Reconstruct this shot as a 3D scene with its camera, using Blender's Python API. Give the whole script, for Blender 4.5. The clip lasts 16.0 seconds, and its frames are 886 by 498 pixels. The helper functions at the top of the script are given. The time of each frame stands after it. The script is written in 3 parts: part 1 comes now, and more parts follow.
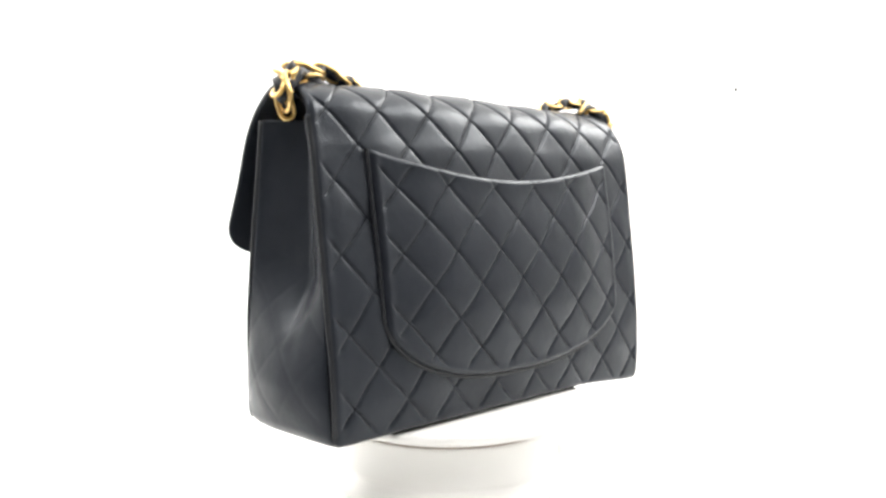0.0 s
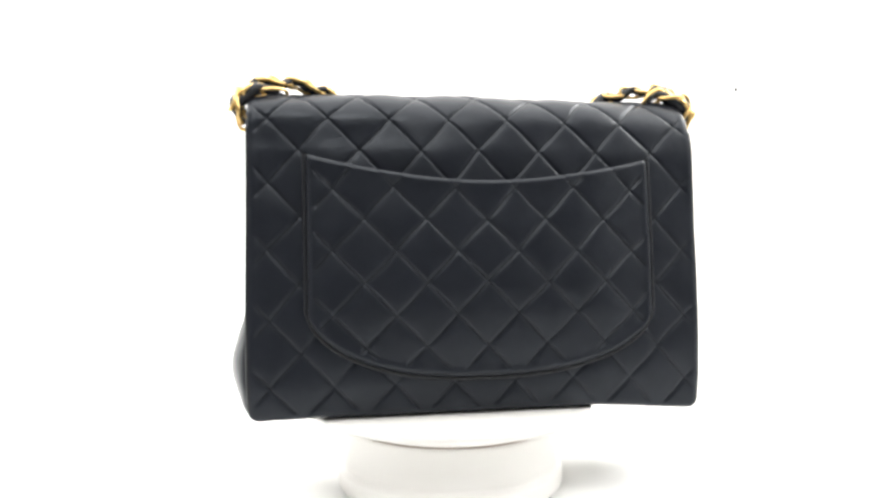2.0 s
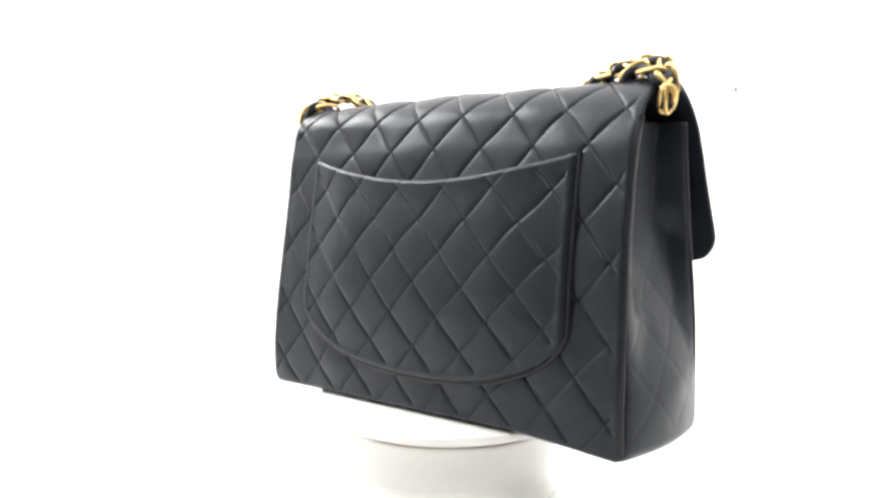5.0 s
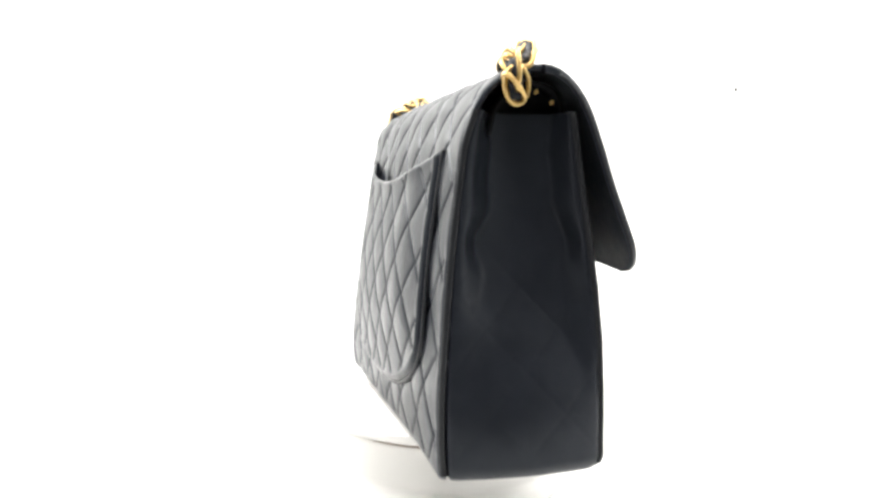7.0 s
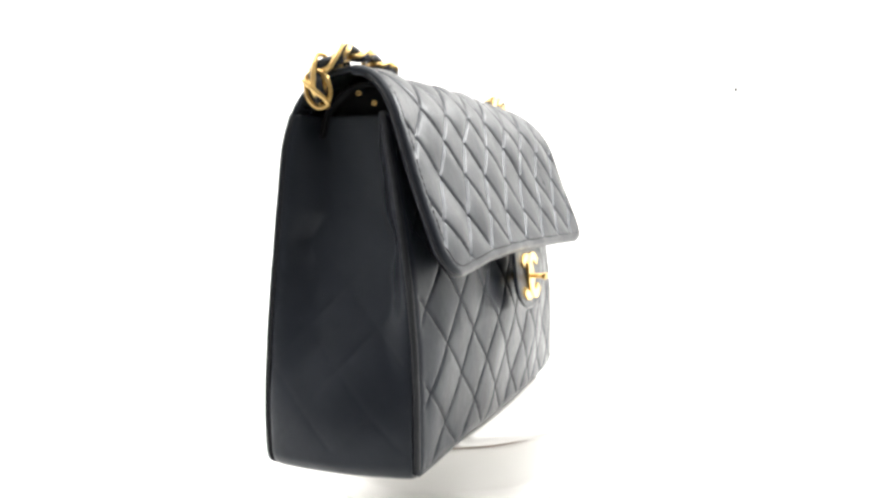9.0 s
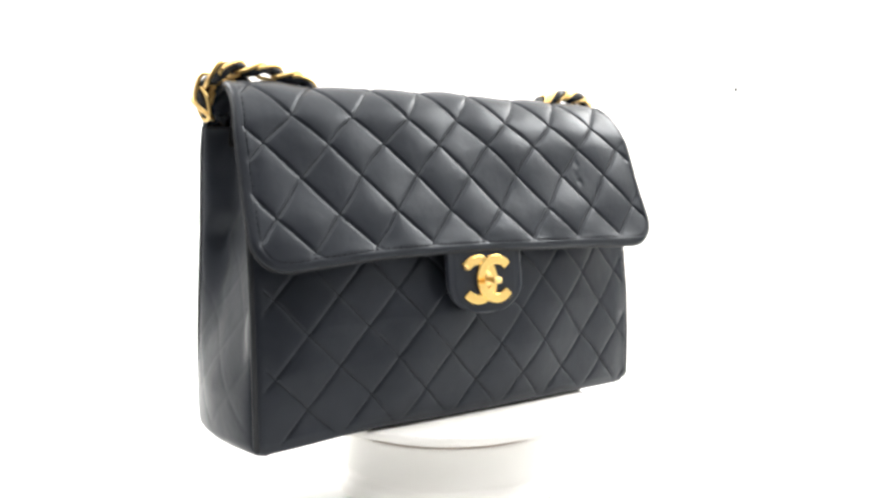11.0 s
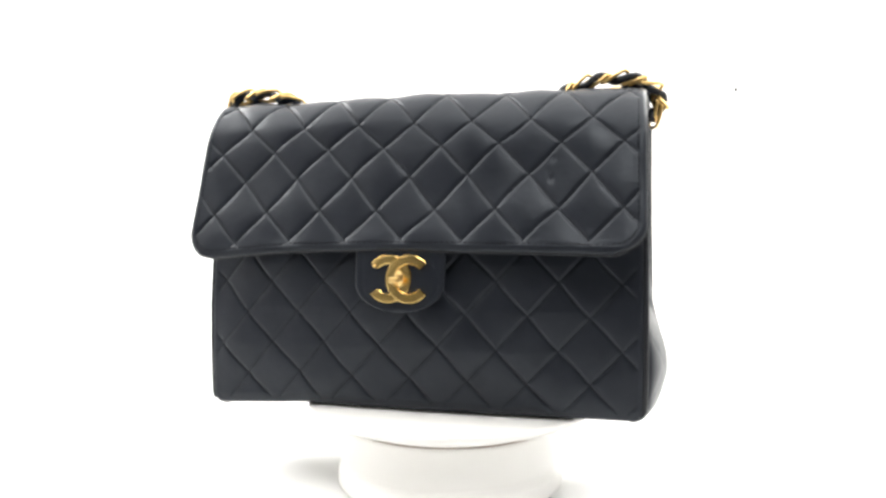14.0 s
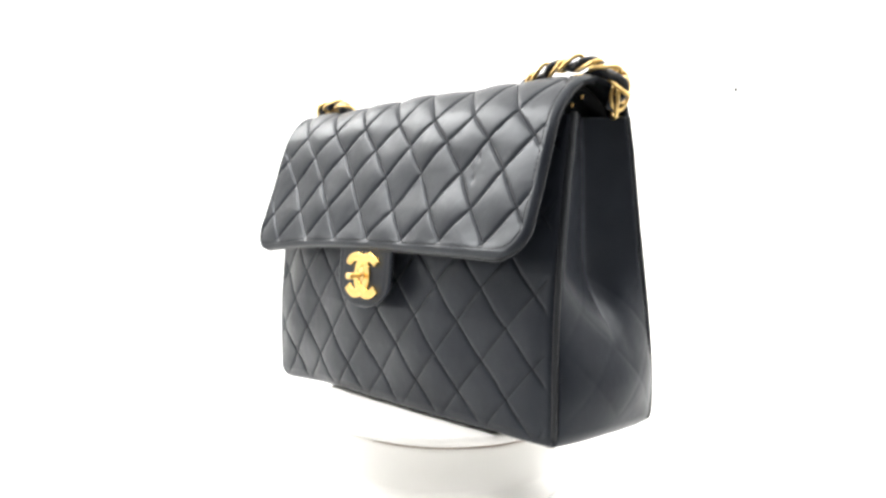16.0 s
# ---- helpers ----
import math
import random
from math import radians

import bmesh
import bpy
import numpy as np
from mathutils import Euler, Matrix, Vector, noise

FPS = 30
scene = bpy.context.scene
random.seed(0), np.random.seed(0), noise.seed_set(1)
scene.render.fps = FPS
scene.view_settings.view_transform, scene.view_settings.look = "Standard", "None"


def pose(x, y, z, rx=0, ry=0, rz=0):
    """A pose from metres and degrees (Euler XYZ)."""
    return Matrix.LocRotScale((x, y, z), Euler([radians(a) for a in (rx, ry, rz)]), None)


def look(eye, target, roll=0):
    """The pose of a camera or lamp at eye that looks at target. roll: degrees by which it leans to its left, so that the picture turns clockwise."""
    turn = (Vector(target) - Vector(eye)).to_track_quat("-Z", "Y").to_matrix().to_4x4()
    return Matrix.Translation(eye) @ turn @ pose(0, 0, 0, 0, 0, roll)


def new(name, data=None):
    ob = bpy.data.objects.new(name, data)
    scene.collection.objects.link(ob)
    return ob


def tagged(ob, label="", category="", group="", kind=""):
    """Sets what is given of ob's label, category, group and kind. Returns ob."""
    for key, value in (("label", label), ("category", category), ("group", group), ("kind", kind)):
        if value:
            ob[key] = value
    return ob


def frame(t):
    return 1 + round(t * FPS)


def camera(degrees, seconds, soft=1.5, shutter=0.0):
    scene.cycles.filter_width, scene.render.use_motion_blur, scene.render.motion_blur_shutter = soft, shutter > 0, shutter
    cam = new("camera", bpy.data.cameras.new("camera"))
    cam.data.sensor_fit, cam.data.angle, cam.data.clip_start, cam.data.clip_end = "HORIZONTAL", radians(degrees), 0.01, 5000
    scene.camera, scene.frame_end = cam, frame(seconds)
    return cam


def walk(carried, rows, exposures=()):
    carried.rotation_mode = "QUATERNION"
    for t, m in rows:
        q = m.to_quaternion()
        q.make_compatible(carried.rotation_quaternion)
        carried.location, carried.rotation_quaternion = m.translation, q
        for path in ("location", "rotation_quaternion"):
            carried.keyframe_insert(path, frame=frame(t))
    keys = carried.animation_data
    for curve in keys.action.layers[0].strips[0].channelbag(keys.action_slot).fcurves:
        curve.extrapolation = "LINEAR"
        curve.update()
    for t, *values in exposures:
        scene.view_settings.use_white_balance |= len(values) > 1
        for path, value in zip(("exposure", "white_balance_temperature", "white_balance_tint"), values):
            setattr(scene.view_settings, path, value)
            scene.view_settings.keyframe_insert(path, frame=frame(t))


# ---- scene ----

# Camera: it stands still before a slowly turning display stand.
cam = camera(55.33, 16.0, soft=3.0)
TABLE_TO_PLATE = 0.066          # height of the turning plate above the table
EYE = (-0.0048, -0.675, 0.226)
PITCH, ROLL = radians(-3.36), -0.31
VIEW = look(EYE, (EYE[0], EYE[1] + math.cos(PITCH), EYE[2] + math.sin(PITCH)), ROLL)
walk(cam, [(0.0, VIEW), (16.0, VIEW)], exposures=[(0.0, -0.14), (16.0, -0.14)])
TURN_START, TURN_RATE = 44.27, -17.138   # degrees, degrees a second

# ---- world and lights ----
world = bpy.data.worlds.new("studio_world")
world.use_nodes = True
world.node_tree.nodes["Background"].inputs[0].default_value = (0.9, 0.95, 1.0, 1)
world.node_tree.nodes["Background"].inputs[1].default_value = 0.05
scene.world = world


def area(name, m, sx, sy, watts, colour):
    data = bpy.data.lights.new(name, "AREA")
    data.shape, data.size, data.size_y, data.energy, data.color = "RECTANGLE", sx, sy, watts, colour
    ob = new(name, data)
    ob.matrix_world = m
    return ob


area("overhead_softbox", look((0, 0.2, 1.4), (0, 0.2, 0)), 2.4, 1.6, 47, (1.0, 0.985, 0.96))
area("left_softbox", look((-0.9, 0.3, 0.95), (0, 0.1, 0.15)), 0.9, 0.4, 17.5, (1.0, 0.985, 0.96))
area("right_softbox", look((0.9, 0.3, 0.95), (0, 0.1, 0.15)), 0.9, 0.4, 20, (1.0, 0.985, 0.96))
# fill with no seen source, added to brighten the stand's front
area("front_fill", look((0, -1.15, 1.7), (0, 0, 0.1)), 0.9, 0.6, 19, (1.0, 0.985, 0.96))


# ---- materials ----
def material(name, colour, rough=0.5, metal=0.0, spec=0.5):
    mat = bpy.data.materials.new(name)
    mat.use_nodes = True
    b = mat.node_tree.nodes["Principled BSDF"]
    b.inputs["Base Color"].default_value = (*colour, 1)
    b.inputs["Roughness"].default_value = rough
    b.inputs["Metallic"].default_value = metal
    b.inputs["Specular IOR Level"].default_value = spec
    return mat


def vary(mat, colour_a, colour_b, scale, rough=None, rough_scale=40.0, detail=4.0):
    """Mottle the base colour, and the roughness, by noise of a real-world size."""
    nt = mat.node_tree
    b = nt.nodes["Principled BSDF"]
    co = nt.nodes.new("ShaderNodeTexCoord")
    n = nt.nodes.new("ShaderNodeTexNoise")
    n.inputs["Scale"].default_value, n.inputs["Detail"].default_value = scale, detail
    nt.links.new(co.outputs["Object"], n.inputs["Vector"])
    ramp = nt.nodes.new("ShaderNodeValToRGB")
    ramp.color_ramp.elements[0].position, ramp.color_ramp.elements[1].position = 0.3, 0.7
    ramp.color_ramp.elements[0].color, ramp.color_ramp.elements[1].color = (*colour_a, 1), (*colour_b, 1)
    nt.links.new(n.outputs["Fac"], ramp.inputs["Fac"])
    nt.links.new(ramp.outputs["Color"], b.inputs["Base Color"])
    if rough:
        n2 = nt.nodes.new("ShaderNodeTexNoise")
        n2.inputs["Scale"].default_value, n2.inputs["Detail"].default_value = rough_scale, 5
        nt.links.new(co.outputs["Object"], n2.inputs["Vector"])
        m = nt.nodes.new("ShaderNodeMapRange")
        m.inputs["From Min"].default_value, m.inputs["From Max"].default_value = 0.3, 0.7
        m.inputs["To Min"].default_value, m.inputs["To Max"].default_value = rough
        nt.links.new(n2.outputs["Fac"], m.inputs["Value"])
        nt.links.new(m.outputs["Result"], b.inputs["Roughness"])
    return mat


def relief(mat, layers):
    """Bump from noise layers: (scale, strength, distance in metres)."""
    nt = mat.node_tree
    b = nt.nodes["Principled BSDF"]
    co = nt.nodes.new("ShaderNodeTexCoord")
    last = None
    for scale, strength, dist in layers:
        n = nt.nodes.new("ShaderNodeTexNoise")
        n.inputs["Scale"].default_value, n.inputs["Detail"].default_value = scale, 3
        nt.links.new(co.outputs["Object"], n.inputs["Vector"])
        bump = nt.nodes.new("ShaderNodeBump")
        bump.inputs["Strength"].default_value, bump.inputs["Distance"].default_value = strength, dist
        nt.links.new(n.outputs["Fac"], bump.inputs["Height"])
        if last:
            nt.links.new(last.outputs["Normal"], bump.inputs["Normal"])
        last = bump
    nt.links.new(last.outputs["Normal"], b.inputs["Normal"])
    return mat


LEATHER = relief(vary(material("black_lambskin", (0.0130, 0.0148, 0.0200), 0.35, 0.0, 0.3), (0.0116, 0.0132, 0.0179), (0.0144, 0.0164, 0.0221), 60,
                      (0.29, 0.41), 45), [(55, 0.35, 0.0015), (160, 0.2, 0.0006), (900, 0.25, 0.0002)])
THREAD = vary(material("black_thread", (0.007, 0.007, 0.008), 0.8, 0.0, 0.06), (0.006, 0.006, 0.007), (0.009, 0.009, 0.010), 300)
LEATHER.node_tree.nodes["Principled BSDF"].inputs["Specular Tint"].default_value = (0.87, 0.935, 1.0, 1)
# blacker than the leather: the shade inside the mouth is in this colour
LINING = vary(material("shade_dark_lining", (0.007, 0.007, 0.008), 0.75, 0.0, 0.12), (0.006, 0.006, 0.007), (0.009, 0.009, 0.010), 80)
STITCH = vary(material("black_piping_leather", (0.0132, 0.0147, 0.0178), 0.4, 0.0, 0.35), (0.0118, 0.0132, 0.016), (0.0145, 0.0161, 0.0195), 90, (0.36, 0.5), 60)
GOLD = relief(vary(material("gold_plated_metal", (0.78, 0.545, 0.22), 0.26, 1.0), (0.82, 0.575, 0.235), (0.74, 0.51, 0.2), 60, (0.27, 0.36), 50),
              [(300, 0.03, 0.0002)])
CLASP_GOLD = relief(vary(material("polished_gold_metal", (0.95, 0.66, 0.235), 0.2, 1.0), (0.96, 0.67, 0.245), (0.93, 0.63, 0.21), 80, (0.15, 0.23), 60),
                    [(500, 0.04, 0.0002)])
PLASTIC = relief(vary(material("white_plastic", (0.90, 0.885, 0.86), 0.4), (0.89, 0.875, 0.845), (0.91, 0.895, 0.87), 20, (0.35, 0.5), 60),
                 [(400, 0.05, 0.0002)])
SEAM = vary(material("brown_seam", (0.25, 0.16, 0.12), 0.8), (0.22, 0.14, 0.1), (0.3, 0.2, 0.15), 200)
PAPER = relief(vary(material("white_backdrop_paper", (0.85, 0.85, 0.84), 0.8), (0.84, 0.84, 0.82), (0.86, 0.86, 0.855), 6), [(250, 0.05, 0.0003)])
FABRIC = relief(vary(material("white_tent_fabric", (0.55, 0.55, 0.545), 0.85), (0.53, 0.53, 0.525), (0.57, 0.57, 0.565), 5), [(300, 0.08, 0.0004)])
ROOM = vary(material("grey_room_paint", (0.12, 0.12, 0.12), 0.8), (0.11, 0.11, 0.11), (0.13, 0.13, 0.132), 3)
DARK = vary(material("dark_grey_room_paint", (0.2, 0.2, 0.2), 0.8), (0.19, 0.19, 0.19), (0.21, 0.21, 0.213), 3)
WOOD = vary(material("dark_table_wood", (0.2, 0.13, 0.08), 0.5), (0.17, 0.11, 0.07), (0.23, 0.15, 0.1), 12)
SPECK = vary(material("black_speck", (0.006, 0.006, 0.006), 0.9, 0.0, 0.1), (0.005, 0.005, 0.005), (0.008, 0.008, 0.008), 100)


# ---- mesh helpers ----
def solid(name, verts, faces, mat, parent=None, label="", smooth=True):
    me = bpy.data.meshes.new(name)
    me.from_pydata([tuple(map(float, v)) for v in verts], [], [tuple(map(int, f)) for f in faces])
    me.materials.append(mat)
    if smooth:
        me.polygons.foreach_set("use_smooth", [True] * len(me.polygons))
    me.update()
    ob = new(name, me)
    if parent:
        ob.parent = parent
    if label:
        ob["label"] = label
    return ob


def part(name, bm, mat, parent, label=""):
    bmesh.ops.recalc_face_normals(bm, faces=bm.faces)
    me = bpy.data.meshes.new(name)
    bm.to_mesh(me)
    bm.free()
    me.materials.append(mat)
    me.polygons.foreach_set("use_smooth", [True] * len(me.polygons))
    ob = new(name, me)
    if parent:
        ob.parent = parent
    if label:
        ob["label"] = label
    return ob


def grid_faces(nv, nu, base=0, flip=False):
    i = np.arange(nv - 1)[:, None] * nu + np.arange(nu - 1)[None, :] + base
    q = np.stack([i, i + 1, i + nu + 1, i + nu], -1).reshape(-1, 4)
    return q[:, ::-1] if flip else q


def normals(P):
    n = np.cross(np.gradient(P, axis=1), np.gradient(P, axis=0))
    return n / np.maximum(np.linalg.norm(n, axis=-1, keepdims=True), 1e-12)


def shell(P, thick, back=None):
    """A sheet from the grid P (outer face) with an inner face and a rim; thick in the same unit, along minus the normal."""
    nv, nu = P.shape[:2]
    inner = P - normals(P) * thick if back is None else back
    verts = np.concatenate([P.reshape(-1, 3), inner.reshape(-1, 3)])
    k = nv * nu
    faces = [grid_faces(nv, nu, 0, True), grid_faces(nv, nu, k)]
    border = np.concatenate([np.arange(nu), np.arange(1, nv) * nu + nu - 1, (nv - 1) * nu + np.arange(nu - 2, -1, -1), np.arange(nv - 2, 0, -1) * nu])
    nxt = np.roll(border, -1)
    faces.append(np.stack([border, nxt, nxt + k, border + k], -1))
    return verts, np.concatenate(faces)


def tube(points, radius, sides=8, closed=False):
    """Rings along a path; returns verts and faces."""
    pts = [Vector(p) for p in points]
    n = len(pts)
    verts, faces = [], []
    up = Vector((0.13, 0.31, 0.94)).normalized()
    for i, p in enumerate(pts):
        a, b = (pts[(i - 1) % n], pts[(i + 1) % n]) if closed else (pts[max(i - 1, 0)], pts[min(i + 1, n - 1)])
        d = (b - a).normalized()
        up = (up - d * up.dot(d)).normalized()
        side = d.cross(up)
        for k in range(sides):
            ang = 2 * math.pi * k / sides
            verts.append(p + (up * math.cos(ang) + side * math.sin(ang)) * radius)
    m = n if closed else n - 1
    for i in range(m):
        for k in range(sides):
            j, l = (i + 1) % n, (k + 1) % sides
            faces.append((i * sides + k, i * sides + l, j * sides + l, j * sides + k))
    if not closed:
        faces.append(tuple(range(sides)))
        faces.append(tuple(reversed(range((n - 1) * sides, n * sides))))
    return verts, faces


def spline(points, n):
    """Evenly spaced points on a smooth curve through the given ones."""
    p = np.array(points, float)
    q = np.vstack([2 * p[0] - p[1], p, 2 * p[-1] - p[-2]])
    out = []
    for i in range(len(p) - 1):
        a, b, c, d = q[i:i + 4]
        for t in np.linspace(0, 1, 24, endpoint=False):
            out.append(0.5 * (2 * b + (c - a) * t + (2 * a - 5 * b + 4 * c - d) * t * t + (3 * b - a - 3 * c + d) * t ** 3))
    out = np.array(out + [p[-1]])
    s = np.append(0, np.cumsum(np.linalg.norm(np.diff(out, axis=0), axis=1)))
    e = np.linspace(0, s[-1], n)
    return np.stack([np.interp(e, s, out[:, k]) for k in range(out.shape[1])], 1), s[-1]


def lathe(profile, sides=96):
    verts, faces = [], []
    n = len(profile)
    for k in range(sides):
        a = 2 * math.pi * k / sides
        for r, z in profile:
            verts.append((r * math.cos(a), r * math.sin(a), z))
    for k in range(sides):
        l = (k + 1) % sides
        for i in range(n - 1):
            faces.append((k * n + i, l * n + i, l * n + i + 1, k * n + i + 1))
    return verts, faces


def box(bm, x0, x1, y0, y1, z0, z1):
    r = bmesh.ops.create_cube(bm, size=1)
    bmesh.ops.scale(bm, vec=(x1 - x0, y1 - y0, z1 - z0), verts=r["verts"])
    bmesh.ops.translate(bm, vec=((x0 + x1) / 2, (y0 + y1) / 2, (z0 + z1) / 2), verts=r["verts"])


# ---- the paper sweep and the room round it ----
def sweep_backdrop():
    prof = [(-0.6, 0.0), (0.45, 0.0)]
    prof += [(0.45 + 0.3 * math.sin(a), 0.3 - 0.3 * math.cos(a)) for a in np.linspace(0.1, math.pi / 2, 16)]
    prof += [(0.75, 1.1)]
    P = np.array([[(x, y, z) for x in np.linspace(-1.0, 1.0, 9)] for y, z in prof])
    v, f = shell(P[:, ::-1], -0.004)
    ob = solid("backdrop", v, f, PAPER)
    return tagged(ob, "seamless white paper sweep behind the stand", "backdrop", kind="structure")


def slab(name, x0, x1, y0, y1, z0, z1, mat, label, category):
    bm = bmesh.new()
    box(bm, x0, x1, y0, y1, z0, z1)
    ob = part(name, bm, mat, None)
    ob.data.polygons.foreach_set("use_smooth", [False] * len(ob.data.polygons))
    return tagged(ob, label, category, kind="structure")


sweep_backdrop()
for sx, side in ((-1, "west"), (1, "east")):
    slab("side_panel_" + side, sx * 1.01 - 0.006, sx * 1.01 + 0.006, -1.35, 0.74, 0.004, 1.1, FABRIC, "off-white fabric side panel of the photo tent", "panel")
slab("table", -1.1, 1.1, -0.66, 0.85, -0.05, -0.006, WOOD, "plain table under the paper sweep", "table")
slab("floor", -1.9, 1.9, -2.4, 1.3, -0.82, -0.8, DARK, "grey floor of the studio room", "floor")
slab("ceiling", -1.9, 1.9, -2.4, 1.3, 1.8, 1.82, ROOM, "grey ceiling of the studio room", "ceiling")
slab("wall_south", -1.9, 1.9, -2.5, -2.4, -0.8, 1.8, DARK, "plain grey room wall", "wall")
slab("wall_north", -1.9, 1.9, 1.3, 1.4, -0.8, 1.8, ROOM, "plain grey room wall", "wall")
slab("wall_west", -2.0, -1.9, -2.4, 1.3, -0.8, 1.8, ROOM, "plain grey room wall", "wall")
slab("wall_east", 1.9, 2.0, -2.4, 1.3, -0.8, 1.8, ROOM, "plain grey room wall", "wall")

# a tiny dark fleck on the backdrop
bm = bmesh.new()
bmesh.ops.create_icosphere(bm, subdivisions=1, radius=0.003)
fleck = part("speck", bm, SPECK, None)
fleck.location = (0.4860, 0.7485, 0.4068)
tagged(fleck, "tiny black speck stuck to the white backdrop", "speck")


# ---- the turning stand ----
stand = tagged(new("display_turntable"), "white plastic motorised display turntable on the paper", "turntable")
v, f = lathe([(0.0, 0.0005), (0.088, 0.0005), (0.0895, 0.0015), (0.09, 0.004), (0.09, 0.0125), (0.0893, 0.0145), (0.0868, 0.0165), (0.0858, 0.018), (0.0855, 0.021),
              (0.0855, 0.0455), (0.0850, 0.0478), (0.0838, 0.0485), (0.0, 0.0485)])
solid("base", v, f, PLASTIC, stand)
# brown ring set in the gap between base and plate
v, f = lathe([(0.0, 0.0486), (0.0832, 0.0486), (0.0832, 0.0496), (0.0, 0.0496)])
solid("seam_ring", v, f, SEAM, stand, "thin brown gap under the plate")
v, f = lathe([(0.0, 0.0497), (0.0836, 0.0497), (0.0850, 0.0503), (0.097, 0.0545), (0.1085, 0.0585), (0.1124, 0.0600), (0.1133, 0.062), (0.1133, 0.0645), (0.1126, 0.0657), (0.1113, 0.066), (0.0, 0.066)])
plate = solid("turning_plate", v, f, PLASTIC, stand)

# ---- the handbag, in centimetres: x along the bag, y to its front, h above the plate ----
bag = tagged(new("handbag"), "black quilted leather flap handbag with gold clasp and chain", "handbag")
MID = 1.5
HALF_X, HALF_V = 2.26, 2.45
PUFF = 0.3


def warp(P):
    """The slight lean and sag of the whole bag; centimetres to metres."""
    P = np.array(P, float)
    x, h = P[..., 0], P[..., 2]
    w = np.clip(h / 24, 0, 1)
    over, under = np.maximum(0, x - 10.0), np.maximum(0, -x - 10.0)
    sag = -0.085 * over * over / (over + 1.0) - 0.02 * under * under / (under + 1.0)
    out = P.copy()
    out[..., 2] = h + (1 - w) * sag + w * (-0.011 * (x - 1.4)) + 0.02
    return out * 0.01


def left_edge(h):
    return np.interp(h, [0, 3, 8, 14, 18, 21, 23, 24.5], [-15.6, -15.7, -15.7, -15.6, -15.55, -15.55, -15.55, -15.45])


def right_edge(h):
    return np.interp(h, [0, 3, 8, 14, 18, 21, 23, 24.5], [18.7, 18.75, 18.75, 18.65, 18.7, 18.8, 18.85, 18.8])


def wobble(x, v, seed, amount):
    a = np.sin(x * 0.53 + seed) * np.cos(v * 0.47 + seed * 2.1) + 0.6 * np.sin(x * 1.21 + v * 0.83 + seed * 1.7)
    return a * amount


def quilt(x, v, x0, v0, hx, hv, puff, seed=0.0):
    """Height of the stitched diamonds, from -puff at the stitches to 0 on the pillows."""
    xx, vv = x - x0 + wobble(x, v, seed, 0.07), v - v0 + wobble(x, v, seed + 3, 0.07)
    a = np.mod((xx / hx + vv / hv) / 2, 1.0)
    b = np.mod((xx / hx - vv / hv) / 2, 1.0)
    sa, sb = np.abs(np.sin(np.pi * a)), np.abs(np.sin(np.pi * b))
    ga, gb = np.exp(-(sa / 0.07) ** 1.1), np.exp(-(sb / 0.07) ** 1.1)
    crease = 1 - (1 - ga) * (1 - gb)
    pillow = (sa * sb) ** 0.5
    # small puckers running off the stitches
    pucker = 0.10 * (ga + gb) * np.sin(9.0 * (x * 0.9 + v * 0.4) + 3 * np.sin(x * 2.1 + v)) * 0.25
    return puff * (-0.5 * crease - 0.45 * (1 - pillow) + pucker)


def seams(P, X, V, x0, v0, hx, hv, seed, clear, parent):
    """Thread stitches lying in the diamond creases of the sheet P, where clear is positive."""
    xx, vv = X - x0 + wobble(X, V, seed, 0.07), V - v0 + wobble(X, V, seed + 3, 0.07)
    nrm = normals(P)
    verts, faces = [], []
    for sign in (1, -1):
        A = (xx / hx + sign * vv / hv) / 2
        lines = {}
        for i in range(len(A)):
            seen = set()
            for j in np.nonzero(np.floor(A[i, :-1]) != np.floor(A[i, 1:]))[0]:
                k = int(max(np.floor(A[i, j]), np.floor(A[i, j + 1])))
                if k in seen or clear[i, j] <= 0:
                    continue
                seen.add(k)
                w = (k - A[i, j]) / (A[i, j + 1] - A[i, j])
                lines.setdefault(k, []).append((1 - w) * P[i, j] + w * P[i, j + 1] + nrm[i, j] * 0.012)
        for pts in lines.values():
            runs, run = [], [pts[0]]
            for p in pts[1:]:
                if np.linalg.norm(p - run[-1]) > 0.7:
                    runs.append(run)
                    run = []
                run.append(p)
            for run in runs + [run]:
                if len(run) < 4:
                    continue
                run = np.array(run)
                run[1:-1] = (run[:-2] + run[1:-1] + run[2:]) / 3
                d = np.concatenate([[0], np.cumsum(np.linalg.norm(np.diff(run, axis=0), axis=1))])
                for q in np.arange(0.1, d[-1] - 0.3, 0.34):
                    ab = [[np.interp(q + g, d, run[:, c]) for c in range(3)] for g in (0, 0.12, 0.24)]
                    v, f = tube(warp(ab), 0.00022, 5)
                    faces += [tuple(k + len(verts) for k in face) for face in f]
                    verts += v
    return solid("quilt_stitching", verts, faces, THREAD, parent, "black thread stitched in diamonds")


def fade(d, w):
    t = np.clip(d / w, 0, 1)
    return t * t * (3 - 2 * t)


# the one long sheet: up the back, over the top, down the front flap
PROFILE, ARC = spline([(-5.3, 0.0), (-5.7, 1.0), (-5.75, 4.9), (-5.3, 11.2), (-4.55, 17.8), (-4.05, 20.3), (-3.0, 22.4), (-1.3, 23.75), (0.8, 24.2),
                       (2.3, 23.7), (3.5, 22.2), (4.4, 19.8), (5.2, 17.3), (6.1, 14.9), (7.0, 12.5), (7.2, 11.9)], 700)
ARC_S = np.linspace(0, ARC, 700)
TOP_S = ARC_S[int(np.argmax(PROFILE[:, 1]))]
TOP_I = int(np.argmax(PROFILE[:, 1]))
